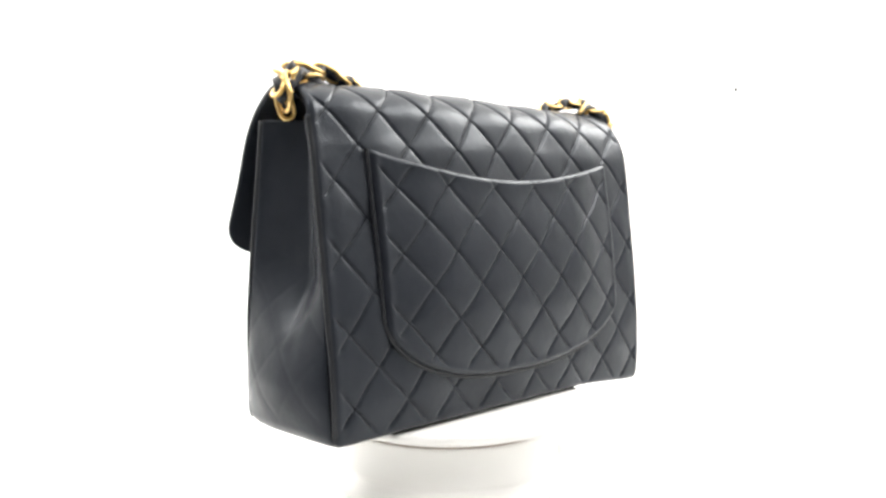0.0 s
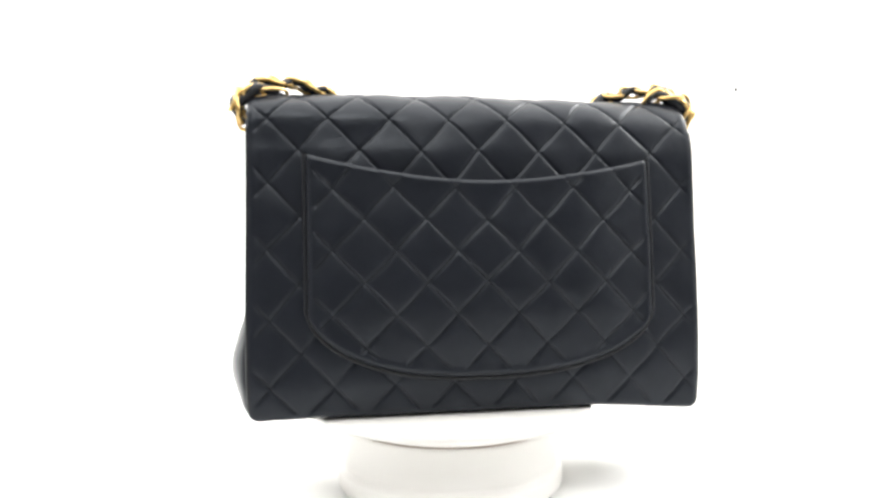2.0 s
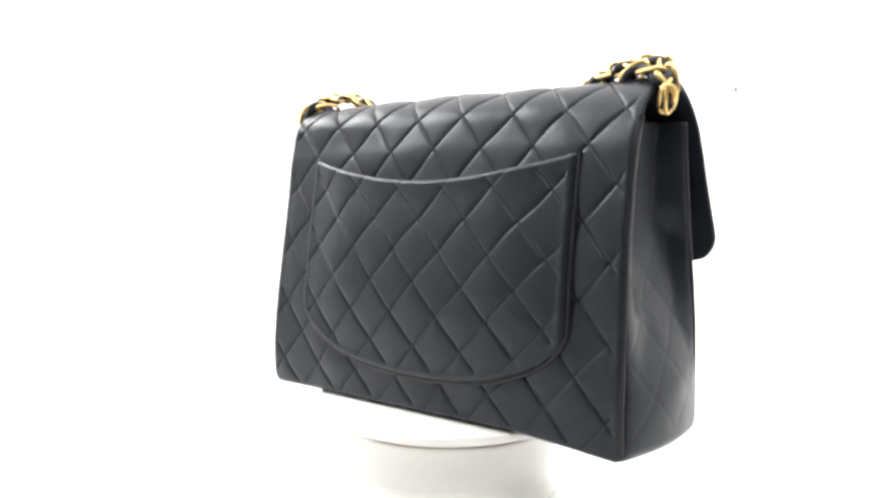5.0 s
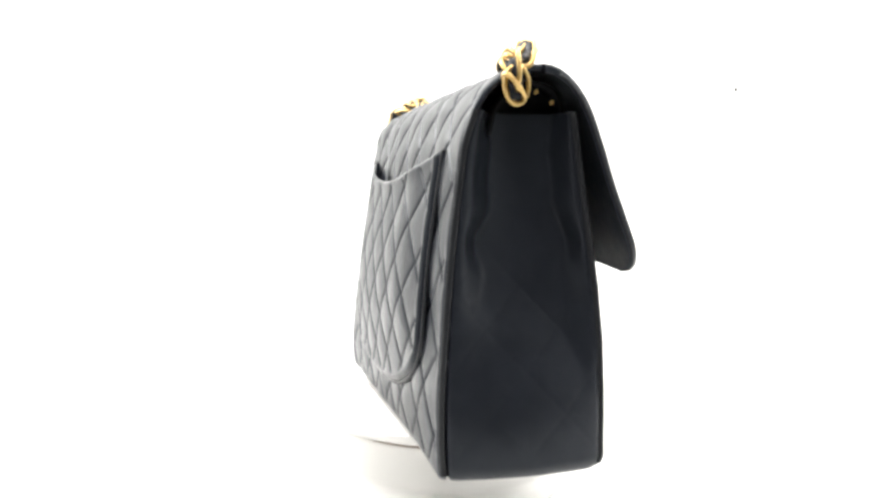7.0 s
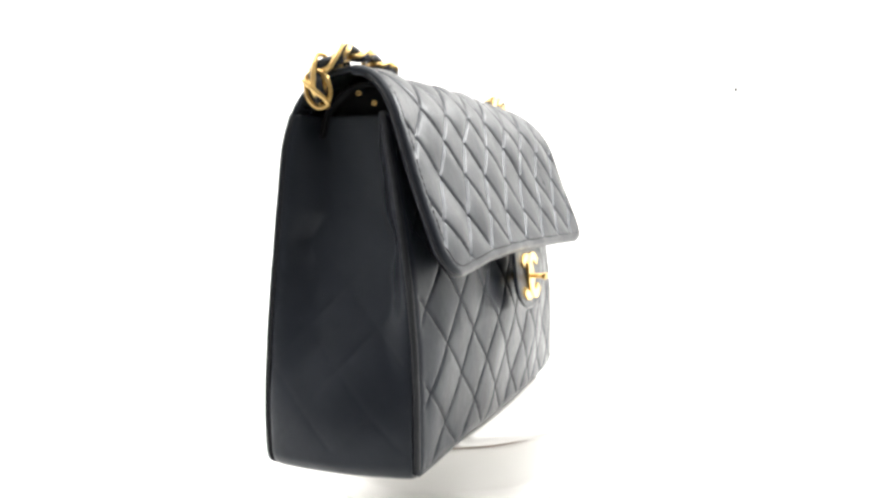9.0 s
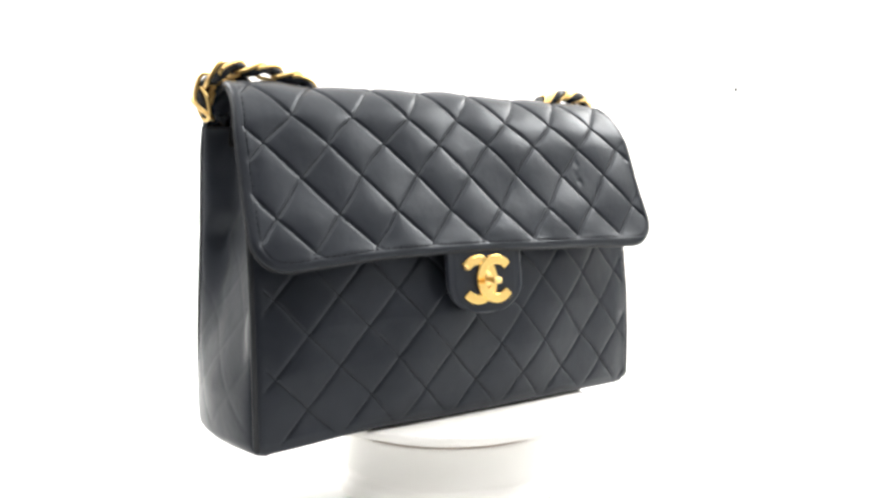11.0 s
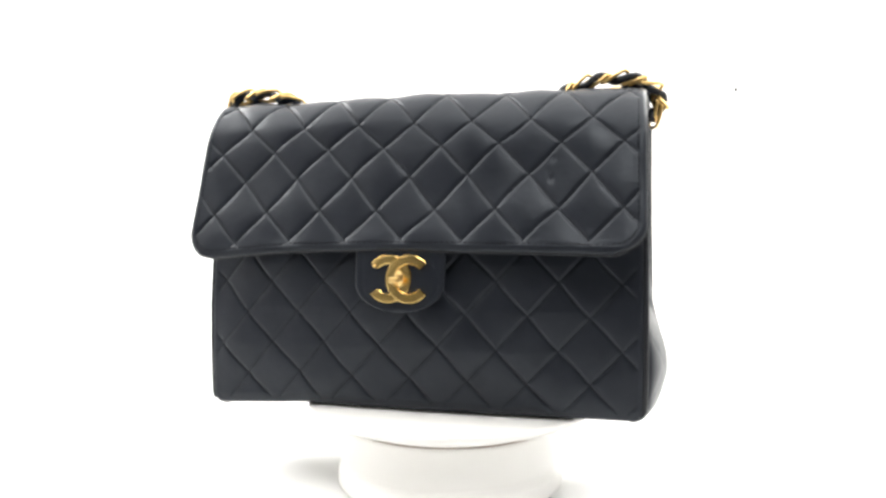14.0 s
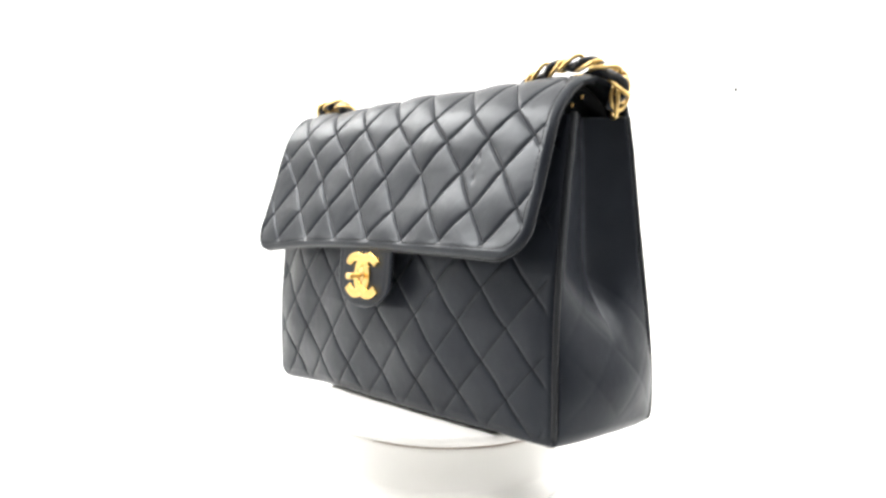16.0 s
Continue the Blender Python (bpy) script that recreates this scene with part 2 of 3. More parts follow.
# heights of the rows of stitch crossings: up the back, then down the flap
ROW_S = list(np.interp([2.5, 4.95, 7.4, 9.85, 12.3, 14.75, 17.2, 19.67, 22.0], PROFILE[:TOP_I, 1], ARC_S[:TOP_I]))
ROW_S += list(np.interp([-21.8, -19.95, -17.7, -15.1, -12.75], -PROFILE[TOP_I:, 1], ARC_S[TOP_I:]))
ROW_M = [-8, -7, -6, -5, -4, -3, -2, -1, 0, 3, 4, 5, 6, 7]


def row_of(s):
    """The stitch row as a running number along the sheet."""
    return np.interp(s, [ROW_S[0] - 2.45] + ROW_S + [ROW_S[-1] + 2.45], [-9] + ROW_M + [8])


def back_y(h):
    k = int(np.argmax(PROFILE[:, 1]))
    return np.interp(h, PROFILE[:k, 1], PROFILE[:k, 0])


def back_lean(x, h):
    """How far the back leans in at one end and dips in the middle of its upper half."""
    c = np.clip((x - 1.6) / 17.2, -1, 1)
    lean = 0.75 * fade(h, 17.0) * (1 - fade(h - 19.8, 3.8))
    dip = 0.42 * fade(h - 11.0, 9.0) * (1 - fade(h - 20.3, 3.3))
    return lean * np.maximum(0, -c) ** 1.5 + dip * (1 - c ** 2)


def long_sheet(s0, s1, nu, nv):
    s = np.linspace(s0, s1, nv)
    y, h = np.interp(s, ARC_S, PROFILE[:, 0]), np.interp(s, ARC_S, PROFILE[:, 1])
    flap_part = s > TOP_S
    xl, xr = left_edge(h), right_edge(h)
    # the flap widens towards its hem
    f = np.clip((s - TOP_S - 2) / (ARC - TOP_S - 2), 0, 1)
    xl = np.where(flap_part, np.interp(f, [0, 0.25, 0.6, 0.85, 1], [-15.4, -15.5, -15.6, -15.7, -15.7]), xl)
    xr = np.where(flap_part, np.interp(f, [0, 0.25, 0.6, 0.85, 1], [19.0, 19.3, 19.4, 19.45, 19.4]), xr)
    # rounded corners: at the bag's foot and at the flap's hem
    inset = np.zeros(nv)
    d0, d1 = s, ARC - s
    inset += np.where(d0 < 0.9, 0.9 - np.sqrt(np.maximum(0, 0.81 - (0.9 - np.minimum(d0, 0.9)) ** 2)), 0)
    inset += np.where(d1 < 2.4, 2.4 - np.sqrt(np.maximum(0, 5.76 - (2.4 - np.minimum(d1, 2.4)) ** 2)), 0)
    xl, xr = xl + inset, xr - inset
    u = np.linspace(0, 1, nu)
    X = xl[:, None] + (xr - xl)[:, None] * u[None, :]
    c = (2 * u - 1)[None, :]
    top = np.exp(-((s - TOP_S) / 5.0) ** 2)[:, None]
    Y = y[:, None] + np.where(flap_part, 0.0, 0.1)[:, None] * c ** 4 * (1 - top) + 0 * X
    Y = Y + 0.75 * fade(s - TOP_S - 1.0, 5.0)[:, None] * np.maximum(0, -c) ** 1.3
    Y = Y + np.where(flap_part[:, None], 0.0, back_lean(X, h[:, None]))
    H = h[:, None] - np.where(c > 0, 0.2, 0.42) * top * c ** 6 + 0.05 * np.sin(X * 0.35 + 0.6) * top + 0 * X
    # the hem arches a little, lowest at the corners
    H = H + (np.clip((s - TOP_S) / (ARC - TOP_S), 0, 1) ** 3)[:, None] * (0.5 - 0.5 * np.maximum(0, c) ** 2)
    P = np.stack([X, Y, H], -1)
    n = normals(P)
    side = np.minimum(X - xl[:, None], xr[:, None] - X)
    end = np.minimum(np.where(s0 == 0, s, 99), np.where(s1 == ARC, ARC - s, 99))[:, None]
    q = quilt(X, row_of(s)[:, None] * HALF_V + 0 * X, 4.0, 0.0, HALF_X, HALF_V, PUFF * (0.95 if s1 == ARC else 0.9), 0.4)
    q = q * fade(side - 0.25, 0.7) * fade(end - 0.35, 0.7)
    edge = np.minimum(side, end)
    rim_depth = 0.26 if s1 == ARC else 0.3
    rnd = -rim_depth * (1 - np.sqrt(np.clip(1 - (1 - np.clip(edge / 0.6, 0, 1)) ** 2, 0, 1)))
    swell = 0.05 * np.sin(X * 0.8 + s[:, None] * 0.5) + 0.04 * np.sin(X * 0.31 - s[:, None] * 0.9 + 1)
    scuff = -0.03 * np.exp(-((edge - 0.55) / 0.1) ** 2) if s1 == ARC else 0
    if s1 == ARC:   # two small pressed marks on the flap
        for dx, dh, depth in ((-9.1, 18.75, 0.06), (-9.0, 17.3, 0.08), (-8.75, 17.9, 0.03)):
            scuff = scuff - depth * np.exp(-((X - dx) / 0.2) ** 2 - ((H - dh) / 0.28) ** 2)
    flat = P - n * (0.62 + 0 * edge)[..., None]
    P = P + n * (q + rnd + swell * fade(edge, 2) + scuff)[..., None]
    return P, flat, X, row_of(s)[:, None] * HALF_V + 0 * X, edge - 0.6


def check_out(P, toward):
    """Whether the grid's normal points the given way in the mean."""
    return float(np.mean(normals(P) @ np.array(toward, float))) > 0


P, _, X, V, clear = long_sheet(0.0, TOP_S, 376, 296)
v, f = shell(P, 0.45)
back = solid("back_panel", warp(v), f, LEATHER, bag, "diamond-quilted black leather back")
# no seams show where the pocket covers the back
covered = (np.abs(X - 1.72) < 13.0) & (P[..., 2] < 17.6)
seams(P, X, V, 4.0, 0.0, HALF_X, HALF_V, 0.4, np.where(covered, -1, clear), back)
P, flat, X, V, clear = long_sheet(TOP_S, ARC, 376, 180)
v, f = shell(P, 0.5, flat)
flap = solid("flap", warp(v), f, LEATHER, bag, "diamond-quilted black leather front flap")
# rolled binding round the flap's free edge
ix = [(k, 0) for k in range(13, 180)] + [(179, k) for k in range(1, 376)] + [(k, 375) for k in range(178, 12, -1)]
rim, _ = spline([(P[i] + flat[i]) / 2 for i in ix[::5]], 200)
v, f = tube(warp(rim), 0.0009, 8)
solid("flap_binding", v, f, STITCH, flap, "rolled black leather edge binding")


def stitches(outline, P, inset, parent):
    """A run of small thread stitches on the sheet P, inside its outline."""
    path, length = spline(outline, int(4 * len(outline)))
    n = int(length / 0.42)
    path = path[np.linspace(0, len(path) - 1, 2 * n).astype(int)]
    flat, nrm = P.reshape(-1, 3), normals(P).reshape(-1, 3)
    mid = flat.mean(0)
    tang = np.gradient(path, axis=0)
    verts, faces = [], []
    on = []
    for p, d in zip(path, tang):
        d = d / max(np.linalg.norm(d), 1e-9)
        toward = mid - p
        toward = toward - d * (toward @ d)
        goal = p + toward / max(np.linalg.norm(toward), 1e-9) * inset
        k = int(np.argmin(((flat - goal) ** 2).sum(1)))
        off = goal - flat[k]
        on.append(goal - nrm[k] * (off @ nrm[k]) + nrm[k] * 0.02)
    for i in range(n - 1):
        a, b = on[2 * i], on[2 * i + 1]
        b = a + (b - a) * 1.35
        v, f = tube(warp([a, b]), 0.00028, 5)
        faces += [tuple(k + len(verts) for k in q) for q in f]
        verts += v
    return solid("stitching", verts, faces, THREAD, parent, "fine black thread stitches")


stitches([P[i] for i in ix[::4]], P, 0.55, flap)
seams(P, X, V, 4.0, 0.0, HALF_X, HALF_V, 0.4, clear, flap)


# front panel under the flap
FRONT_MID = ([0, 1, 4.9, 7.9, 11.2, 14, 18, 21.2], [5.2, 5.6, 5.95, 6.0, 5.75, 5.25, 4.15, 3.0])
FRONT_END = ([0, 1, 4.9, 7.9, 11.2, 14, 18, 21.2], [4.5, 4.8, 4.8, 4.7, 4.4, 4.0, 3.4, 2.9])


def front_panel():
    nu, nv = 376, 232
    h = np.linspace(0, 21.2, nv)
    xl, xr = left_edge(h) + 0.12, right_edge(h) - 0.05
    ins = np.where(h < 0.9, 0.9 - np.sqrt(np.maximum(0, 0.81 - (0.9 - np.minimum(h, 0.9)) ** 2)), 0)
    xl, xr = xl + ins, xr - ins
    u = np.linspace(0, 1, nu)
    X = xr[:, None] + (xl - xr)[:, None] * u[None, :]
    c = (2 * u - 1)[None, :]
    m, e = np.interp(h, *FRONT_MID)[:, None], np.interp(h, *FRONT_END)[:, None]
    Y = e + (m - e) * (1 - c ** 2) ** 0.8
    H = h[:, None] + 0 * X
    P = np.stack([X, Y, H], -1)
    n = normals(P)
    side = np.minimum(X - xl[:, None], xr[:, None] - X)
    end = h[:, None] + 0 * X
    q = quilt(X, H, 1.7, 7.5, 2.24, 2.42, PUFF * 0.65, 2.2) * fade(side - 0.25, 0.7) * fade(end - 0.4, 0.8)
    edge = np.minimum(side, end)
    rnd = -0.38 * (1 - np.sqrt(np.clip(1 - (1 - np.clip(edge / 0.55, 0, 1)) ** 2, 0, 1)))
    swell = 0.08 * np.sin(X * 0.6 + H * 0.4 + 2) + 0.05 * np.sin(X * 0.35 - H * 0.8)
    P = P + n * (q + rnd + swell * fade(edge, 2))[..., None]
    v, f = shell(P, 0.3)
    ob = solid("front_panel", warp(v), f, LEATHER, bag, "diamond-quilted black leather front")
    seams(P, X, H, 1.7, 7.5, 2.24, 2.42, 2.2, np.where(H > 15, -1, edge - 0.6), ob)


front_panel()


# the back pocket
def pocket():
    nu, nv = 297, 189
    x = np.linspace(-11.35, 14.8, nu)
    t = np.clip(np.abs(x - 1.72) / 13.08, 0, 1)
    low = 7.9 - 5.05 * np.maximum(1 - t ** 2.5, 0) ** 0.57
    high = 17.2 + 1.95 * np.abs((x - 1.9) / 12.95) ** 1.9
    w = np.linspace(0, 1, nv)[:, None]
    H = low[None, :] + (high - low)[None, :] * w
    X = x[None, :] + 0 * H
    c = (X - MID) / 17.1
    Y = back_y(H) + back_lean(X, H) + 0.1 * c ** 4
    P = np.stack([X, Y, H], -1)
    n = normals(P)
    side = np.minimum(X - x[0], x[-1] - X)
    edge = np.minimum(side, (H - low[None, :]) * 0.9)
    # the lip at the mouth stands off a little
    lip = np.exp(-((high[None, :] - H) / 0.9) ** 2) * (1 - np.abs((X - 1.72) / 13.08) ** 3) * 0.22
    q = quilt(X, H, 1.84, 9.85, HALF_X, 2.29, PUFF * 0.95, 0.9) * fade(edge - 0.3, 0.6) * (0.3 + 0.7 * fade(high[None, :] - H - 0.1, 0.6))
    rnd = 0.62 * np.sqrt(np.clip(1 - (1 - np.clip(edge / 0.5, 0, 1)) ** 2, 0, 1)) - 0.12
    bulge = 0.5 * fade(edge, 6)
    roll = -0.18 * np.exp(-((high[None, :] - H) / 0.16) ** 2)
    P = P + n * (q + rnd + lip + bulge + roll)[..., None]
    v, f = shell(P, 0.3)
    ob = solid("back_pocket", warp(v), f, LEATHER, bag, "quilted patch pocket with a curved open mouth")
    # piping round the sides and foot, just outside the pocket
    k = np.arange(0, nu, 5)
    path = [(x[0] - 0.05, z) for z in np.linspace(high[0] + 0.05, low[0] + 0.1, 24)]
    path += [(x[i], low[i] - 0.05) for i in k[1:]]
    path += [(x[-1] + 0.05, z) for z in np.linspace(low[-1] + 0.1, high[-1] + 0.05, 24)]
    path = [(a, float(back_y(b) + back_lean(a, b)) - 0.02, b) for a, b in path]
    path, _ = spline(path, 220)
    v, f = tube(warp(path), 0.0016, 8)
    solid("piping", v, f, STITCH, ob)
    rim = [P[k, 0] for k in range(nv - 1, 0, -5)] + [P[0, k] for k in range(1, nu, 5)] + [P[k, -1] for k in range(1, nv, 5)]
    stitches(rim, P, 0.42, ob)
    seams(P, X, H, 1.84, 9.85, HALF_X, 2.29, 0.9, np.minimum(edge - 0.55, high[None, :] - H - 0.4), ob)
    return ob


pocket()


# gussets: the two narrow sides, sunk and folded towards the top
def gusset(sign):
    nu, nv = 78, 140
    h = np.linspace(0, 21.3, nv)
    edge_x = right_edge(h) if sign > 0 else left_edge(h)
    y0 = back_y(h) + back_lean(edge_x, h) + 0.62
    y1 = np.interp(h, *FRONT_END) - 0.35
    w = np.linspace(0, 1, nu)
    Y = y0[:, None] + (y1 - y0)[:, None] * w[None, :]
    H = h[:, None] + 0 * Y
    up = fade(h - 4.0, 13)[:, None]
    near = np.minimum(0.6 * w, 1 - w)[None, :]
    strip = (0.15 + 0.035 * np.sin(h * 0.75 + 1.2 * sign) + 0.02 * np.sin(h * 1.7))[:, None]
    dip = np.sin(np.pi * w)[None, :]
    if sign > 0:   # a flat-bottomed trough between two seam strips
        sink = up * (1.5 * fade(near - 0.02, strip) + 0.4 * dip)
        low_bulge = 1.0 * np.exp(-((h - 2.5) / 4.5) ** 2)[:, None] * dip ** 0.5
    else:          # pinched into a deep fold above, swelling out below
        tri = np.minimum(w / 0.45, (1 - w) / 0.55)[None, :]
        pinch = np.clip((h[:, None] - 6.0 - 2.5 * (1 - tri)) / 5.0, 0, 1)
        sink = pinch * pinch * (3 - 2 * pinch) * 1.9 * np.clip(tri * 1.15 - 0.08, 0, 1) ** 0.85
        low_bulge = 1.35 * np.exp(-((h - 3.6) / 3.5) ** 2)[:, None] * dip ** 0.5
    low_bulge = low_bulge * np.minimum(1, 0.6 + h / 2.5)[:, None]
    folds = 0.05 * np.sin(w[None, :] * 7 + np.sin(h * 0.55 + sign)[:, None] * 1.3 + h[:, None] * 0.3) * dip
    dent = 0.22 * np.exp(-((Y - (-2.4 + 0.10 * H)) / 0.8) ** 2 - ((H - 9.5) / 3.2) ** 2) * (1 if sign < 0 else 0.12)
    ql = quilt(Y, H, -0.3, 6.4, 2.26, 2.42, 0.055, 5.0 + sign) * fade(15 - H, 5) * fade(H - 1.2, 1)
    foot = -1.0 * (1 - np.sqrt(np.clip(1 - (1 - np.clip(H / 1.1, 0, 1)) ** 2, 0, 1)))
    X = edge_x[:, None] - sign * (0.06 + sink - low_bulge + folds + dent - ql - foot)
    P = np.stack([X, Y, H], -1)
    if not check_out(P, (sign, 0, 0)):
        P = P[:, ::-1]
    v, f = shell(P, 0.25)
    ob = solid("gusset", warp(v), f, LEATHER, bag, "plain black leather side gusset")
    # piping on both long seams
    for ys, dx in ((y0 - 0.22, 0.02), (y1 + 0.12, 0.05)):
        pts = np.stack([edge_x - sign * (0.18 - dx - foot[:, 0]), ys, h], 1)[4::3]
        v, f = tube(warp(pts), 0.0022, 8)
        solid("seam_piping", v, f, STITCH, ob)
    return ob


gusset(1)
gusset(-1)


def bottom_and_lining():
    X, Y = np.meshgrid(np.linspace(-14.9, 17.6, 40), np.linspace(-4.7, 3.9, 10))
    P = np.stack([X, Y, 0.05 + 0 * X], -1)
    if not check_out(P, (0, 0, -1)):
        P = P[:, ::-1]
    v, f = shell(P, 0.2)
    solid("bottom_panel", warp(v), f, LEATHER, bag)
    # flat sheet added so that nothing bright shows through the mouth
    X, Y = np.meshgrid(np.linspace(-12.4, 15.6, 30), np.linspace(-2.6, 2.6, 8))
    P = np.stack([X, Y, 19.6 + 0 * X], -1)
    v, f = shell(P, 0.2)
    lining = solid("lining", warp(v), f, LINING, bag, "dark sheet plugging the bag's mouth, shade put into its colour")
    # an inner fold under the top, both ends blocked by added dark sheets
    arch, _ = spline([(-2.2, 20.0), (-1.7, 21.6), (-0.6, 22.7), (0.8, 23.2), (2.2, 22.6), (2.7, 21.0), (2.75, 19.8)], 40)
    x = np.linspace(-14.4, 17.4, 24)
    P = np.stack([np.broadcast_to(x, (40, 24)), np.broadcast_to(arch[:, :1], (40, 24)), np.broadcast_to(arch[:, 1:], (40, 24))], -1)
    if not check_out(P[15:25], (0, 0, 1)):
        P = P[:, ::-1]
    v, f = shell(P, 0.2)
    solid("inner_fold", warp(v), f, LINING, lining)
    for xe in (-13.0, 16.3):
        low = np.stack([arch[:, 0], np.full(40, 19.5)], 1)
        P = np.stack([np.stack([np.full(40, xe), (1 - g) * low[:, 0] + g * arch[:, 0], (1 - g) * low[:, 1] + g * (arch[:, 1] - 0.1)], -1) for g in np.linspace(0, 1, 8)])
        v, f = shell(P, 0.15)
        solid("mouth_block", warp(v), f, LINING, lining)


bottom_and_lining()


# ---- clasp ----
def clasp():
    # leather tongue
    nu, nv = 40, 34
    zt = np.linspace(12.6, 7.78, nv)
    half = np.where(zt > 10.2, 3.45, 3.45 * np.maximum(1 - ((10.2 - np.minimum(zt, 10.2)) / 2.43) ** 2.6, 0.0) ** 0.55)
    half = np.maximum(half, 0.3)
    w = np.linspace(-1, 1, nu)
    X = 1.85 - half[:, None] * w[None, :]
    H = zt[:, None] + 0 * X
    Y = 6.72 + 0.10 * (12.6 - H) + 0 * X
    P = np.stack([X, Y, H], -1)
    if not check_out(P, (0, 1, 0)):
        P = P[:, ::-1]
        X, H = P[..., 0], P[..., 2]
    edge = np.minimum(half[:, None] - np.abs(X - 1.85), H - 7.78)
    rise = 0.1 * np.sqrt(np.clip(1 - (1 - np.clip(edge / 0.3, 0, 1)) ** 2, 0, 1)) - 0.05 * np.exp(-((edge - 0.5) / 0.1) ** 2)
    P = P + normals(P) * rise[..., None]
    v, f = shell(P, 0.22)
    tongue = solid("clasp_tongue", warp(v), f, LEATHER, bag, "rounded leather tongue that holds the clasp")

    def band(cx, open_right, y):
        bm = bmesh.new()
        a0, n = radians(41), 44
        rings = []
        for i in range(n + 1):
            a = a0 + (2 * math.pi - 2 * a0) * i / n
            if not open_right:
                a = math.pi - a
            row = []
            for r, d in ((1.06, 0.0), (1.06, 0.15), (1.08, 0.19), (1.12, 0.21), (1.69, 0.21), (1.73, 0.19), (1.75, 0.15), (1.75, 0.0)):
                p = warp([cx + r * math.cos(a), y + d - 0.1 * (r * math.sin(a)), 10.24 + r * math.sin(a)])
                row.append(bm.verts.new(p))
            rings.append(row)
        for p, q in zip(rings, rings[1:]):
            for k in range(8):
                bm.faces.new((p[k], p[(k + 1) % 8], q[(k + 1) % 8], q[k]))
        bm.faces.new(rings[0])
        bm.faces.new(list(reversed(rings[-1])))
        ring = part("clasp_band", bm, CLASP_GOLD, tongue, "polished gold open ring of the clasp")
        ring.data.polygons.foreach_set("use_smooth", [False] * len(ring.data.polygons))

    band(1.85 + 0.8, True, 7.02)
    band(1.85 - 0.8, False, 7.10)
    # turn lock: washer, post and turning knob
    bm = bmesh.new()
    up = Matrix.Rotation(radians(-90), 4, "X")
    c = warp([1.85, 7.2, 10.24])
    bmesh.ops.create_cone(bm, cap_ends=True, segments=32, radius1=0.0050, radius2=0.0043, depth=0.0016, matrix=Matrix.Translation(c) @ Matrix.Diagonal((0.85, 1, 1.25, 1)) @ up)
    part("washer", bm, GOLD, tongue)
    bm = bmesh.new()
    bmesh.ops.create_cone(bm, cap_ends=True, segments=18, radius1=0.0017, radius2=0.0017, depth=0.011, matrix=Matrix.Translation(warp([1.85, 7.7, 10.24])) @ up)
    r = bmesh.ops.create_cube(bm, size=1, matrix=Matrix.Translation(warp([1.85, 8.25, 10.24])) @ Matrix.Diagonal((0.0074, 0.0044, 0.0046, 1)))
    edges = list({e for v in r["verts"] for e in v.link_edges})
    bmesh.ops.bevel(bm, geom=edges, offset=0.0014, segments=3, profile=0.5, affect="EDGES")
    part("turn_knob", bm, GOLD, tongue, "small gold turning knob")
    # a small screw at the tip of one ring
    bm = bmesh.new()
    bmesh.ops.create_cone(bm, cap_ends=True, segments=16, radius1=0.0016, radius2=0.0013, depth=0.0012, matrix=Matrix.Translation(warp([3.72, 7.16, 11.17])) @ up)
    part("screw", bm, GOLD, tongue)
    bm = bmesh.new()
    bmesh.ops.create_cone(bm, cap_ends=True, segments=14, radius1=0.003, radius2=0.003, depth=0.013, matrix=Matrix.Translation(warp([1.85, 6.4, 10.24])) @ up)
    part("lock_post", bm, GOLD, tongue)


clasp()


# ---- chain straps: gold links with a leather ribbon laced through ----
def oval_link(length, width, wire):
    pts = []
    n = 28
    for i in range(n):
        a = 2 * math.pi * i / n
        c, s = math.cos(a), math.sin(a)
        pts.append((length / 2 * math.copysign(abs(c) ** 0.8, c), width / 2 * math.copysign(abs(s) ** 0.8, s), 0.0012 * math.sin(2 * a)))
    v, f = tube(pts, wire, 8, True)
    me = bpy.data.meshes.new("link")
    me.from_pydata([tuple(p) for p in v], [], f)
    me.materials.append(GOLD)
    me.polygons.foreach_set("use_smooth", [True] * len(me.polygons))
    return me


LINK = oval_link(0.0205, 0.0098, 0.00150)


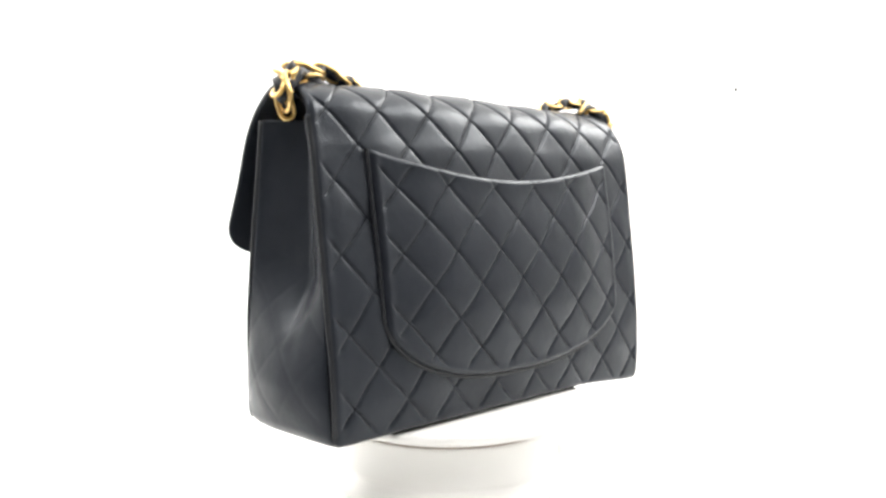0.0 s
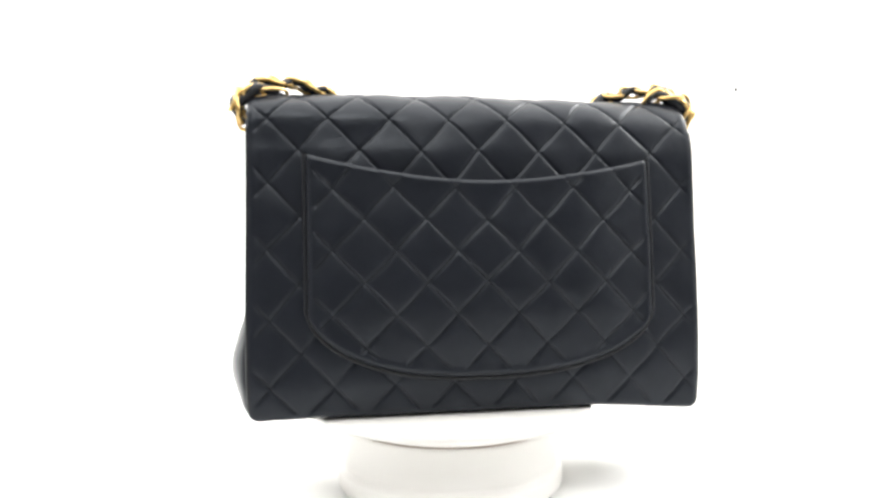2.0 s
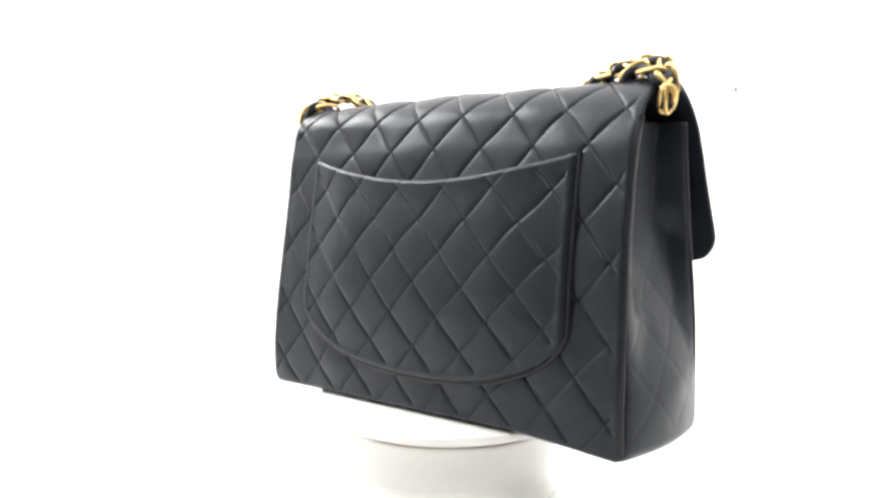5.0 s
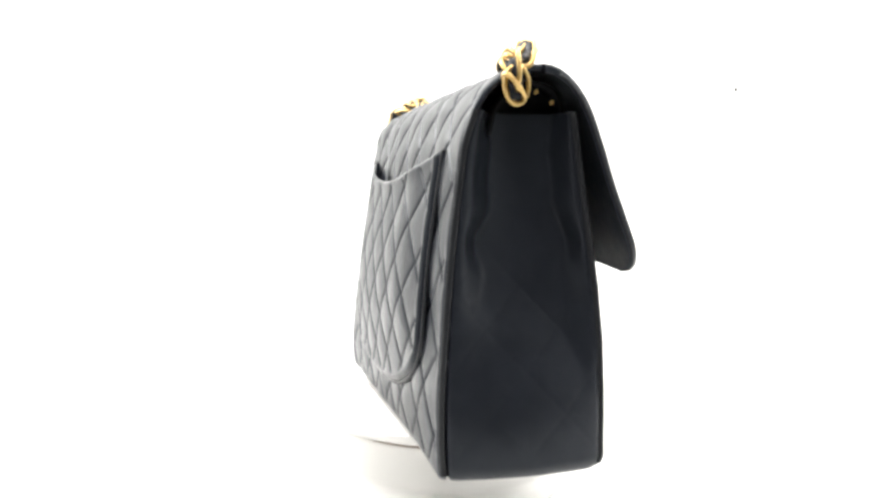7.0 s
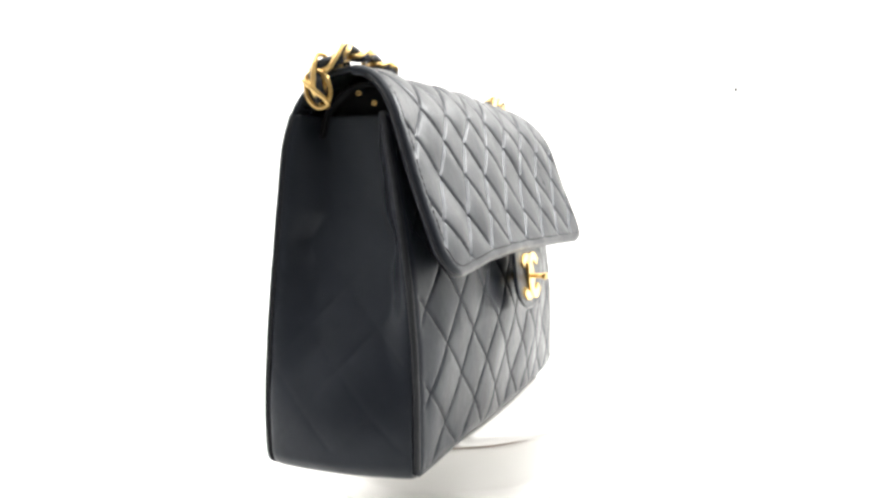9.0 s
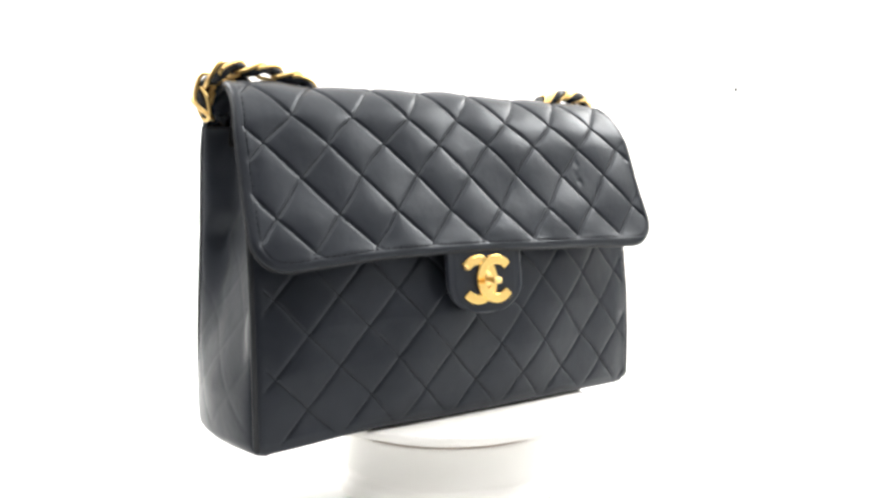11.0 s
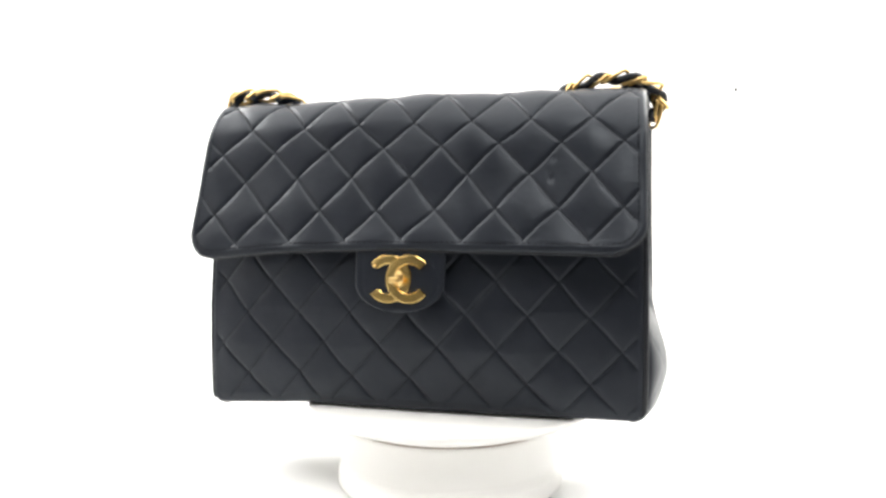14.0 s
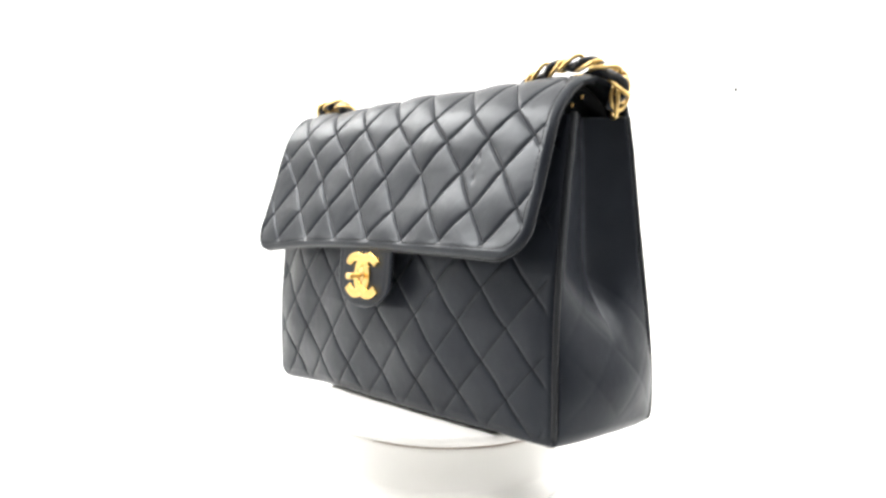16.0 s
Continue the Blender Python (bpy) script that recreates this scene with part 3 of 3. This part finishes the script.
def strap(points, tilt, phase=0.0, roll=0.0):
    """A curb chain: every link lies twisted the same way, and a flat leather lace weaves in and out of it."""
    path, length = spline(points, 320)
    path = warp(path)
    n = max(3, int(round(length / 1.32)))
    tang = np.gradient(path, axis=0)
    tang /= np.linalg.norm(tang, axis=1, keepdims=True)
    frames = []
    up = Vector((0.05, 0.15, 1.0))
    for p, d in zip(path, tang):
        d = Vector(d)
        up = (up - d * up.dot(d)).normalized()
        frames.append((Vector(p), d, up.copy(), d.cross(up)))
    m, k = len(frames), 12
    verts, faces = [], []
    for i, (p, d, u, s) in enumerate(frames):
        a = math.pi * n * i / (m - 1) + phase
        off = u * (0.0022 * math.sin(a)) + s * (0.0012 * math.cos(a))
        tw = 0.6 * math.sin(a * 0.5) + roll
        e1 = u * math.cos(tw) + s * math.sin(tw)
        e2 = d.cross(e1)
        puff = 1.0 + 0.16 * math.cos(2 * a)
        for j in range(k):
            b = 2 * math.pi * j / k
            cb, sb = math.cos(b), math.sin(b)
            verts.append(p + off + e2 * (0.0043 * puff * math.copysign(abs(cb) ** 0.7, cb)) + e1 * (0.0031 * math.copysign(abs(sb) ** 0.7, sb)))
    for i in range(m - 1):
        for j in range(k):
            l = (j + 1) % k
            faces.append((i * k + j, i * k + l, (i + 1) * k + l, (i + 1) * k + j))
    faces += [tuple(range(k)), tuple(reversed(range((m - 1) * k, m * k)))]
    ob = solid("chain_strap", verts, faces, STITCH, bag, "gold chain with black leather laced through")
    for i in range(n):
        p, d, u, s = frames[int((i + 0.5) / n * (m - 1))]
        turn = Matrix((d, s, u)).transposed().to_4x4()
        ln = new("link", LINK)
        ln.parent = ob
        ln.matrix_local = (Matrix.Translation(p) @ turn @ Matrix.Rotation(radians(32 if i % 2 else -14) + roll, 4, "X")
                           @ Matrix.Rotation(radians(tilt), 4, "Y"))
    return ob


strap([(19.3, -1.1, 21.9), (19.5, -1.35, 22.9), (19.4, -0.9, 23.9), (18.8, -0.2, 24.6), (17.4, 0.1, 24.95), (16.0, 0.3, 24.9), (14.6, 0.5, 24.7), (13.4, 0.7, 24.35), (12.5, 0.8, 23.8)], 20)
strap([(19.3, -1.3, 22.5), (19.1, -1.3, 23.5), (18.3, -1.1, 24.2), (17.2, -0.9, 24.4), (16.2, -0.6, 24.0)], 20, 1.0)
strap([(-15.6, -0.8, 21.6), (-16.2, -1.0, 22.6), (-16.1, -0.8, 23.6), (-15.3, -0.2, 24.4), (-13.7, 0.1, 24.8), (-12.0, 0.2, 24.75), (-10.5, 0.35, 24.45), (-9.4, 0.4, 24.0), (-8.6, 0.45, 23.5)], -20, 0.6)
strap([(-16.1, -1.3, 22.4), (-15.9, -1.3, 23.3), (-15.1, -1.1, 23.9), (-14.0, -0.9, 24.05), (-12.8, -0.6, 23.6)], -20, 1.6)


# rings through which the straps enter the bag, and the eyelets under the flap
def ring(centre, tall, wide, wire, turn, name, label):
    pts = [(0.0, wide / 2 * math.cos(a), tall / 2 * math.sin(a)) for a in np.linspace(0, 2 * math.pi, 24, endpoint=False)]
    m = Matrix.Translation(Vector(warp(centre))) @ turn
    v, f = tube([m @ Vector(p) for p in pts], wire, 8, True)
    return solid(name, v, f, GOLD, bag, label)


for end, sx in ((19.0, 1), (-15.6, -1)):
    ring((end + 0.5 * sx, -1.1, 22.65), 0.022, 0.015, 0.0014, pose(0, 0, 0, 8, 10 * sx, 8 * sx), "strap_ring", "gold ring where the strap enters")
    for y, h in ((0.7, 22.5), (1.7, 21.9)):
        ring((end - 1.2 * sx, y, h), 0.0022, 0.0022, 0.0005, pose(0, 0, 0, 0, 20 * sx, 20), "eyelet", "small gold eyelet under the flap")


# ---- what moves ----
def motions():
    rows, rows_plate = [], []
    for i in range(17):
        turn = TURN_START + TURN_RATE * i
        rows.append((float(i), pose(0, 0, TABLE_TO_PLATE, 0, 0, turn)))
        rows_plate.append((float(i), pose(0, 0, 0, 0, 0, turn)))
    walk(bag, rows)
    walk(plate, rows_plate)


motions()
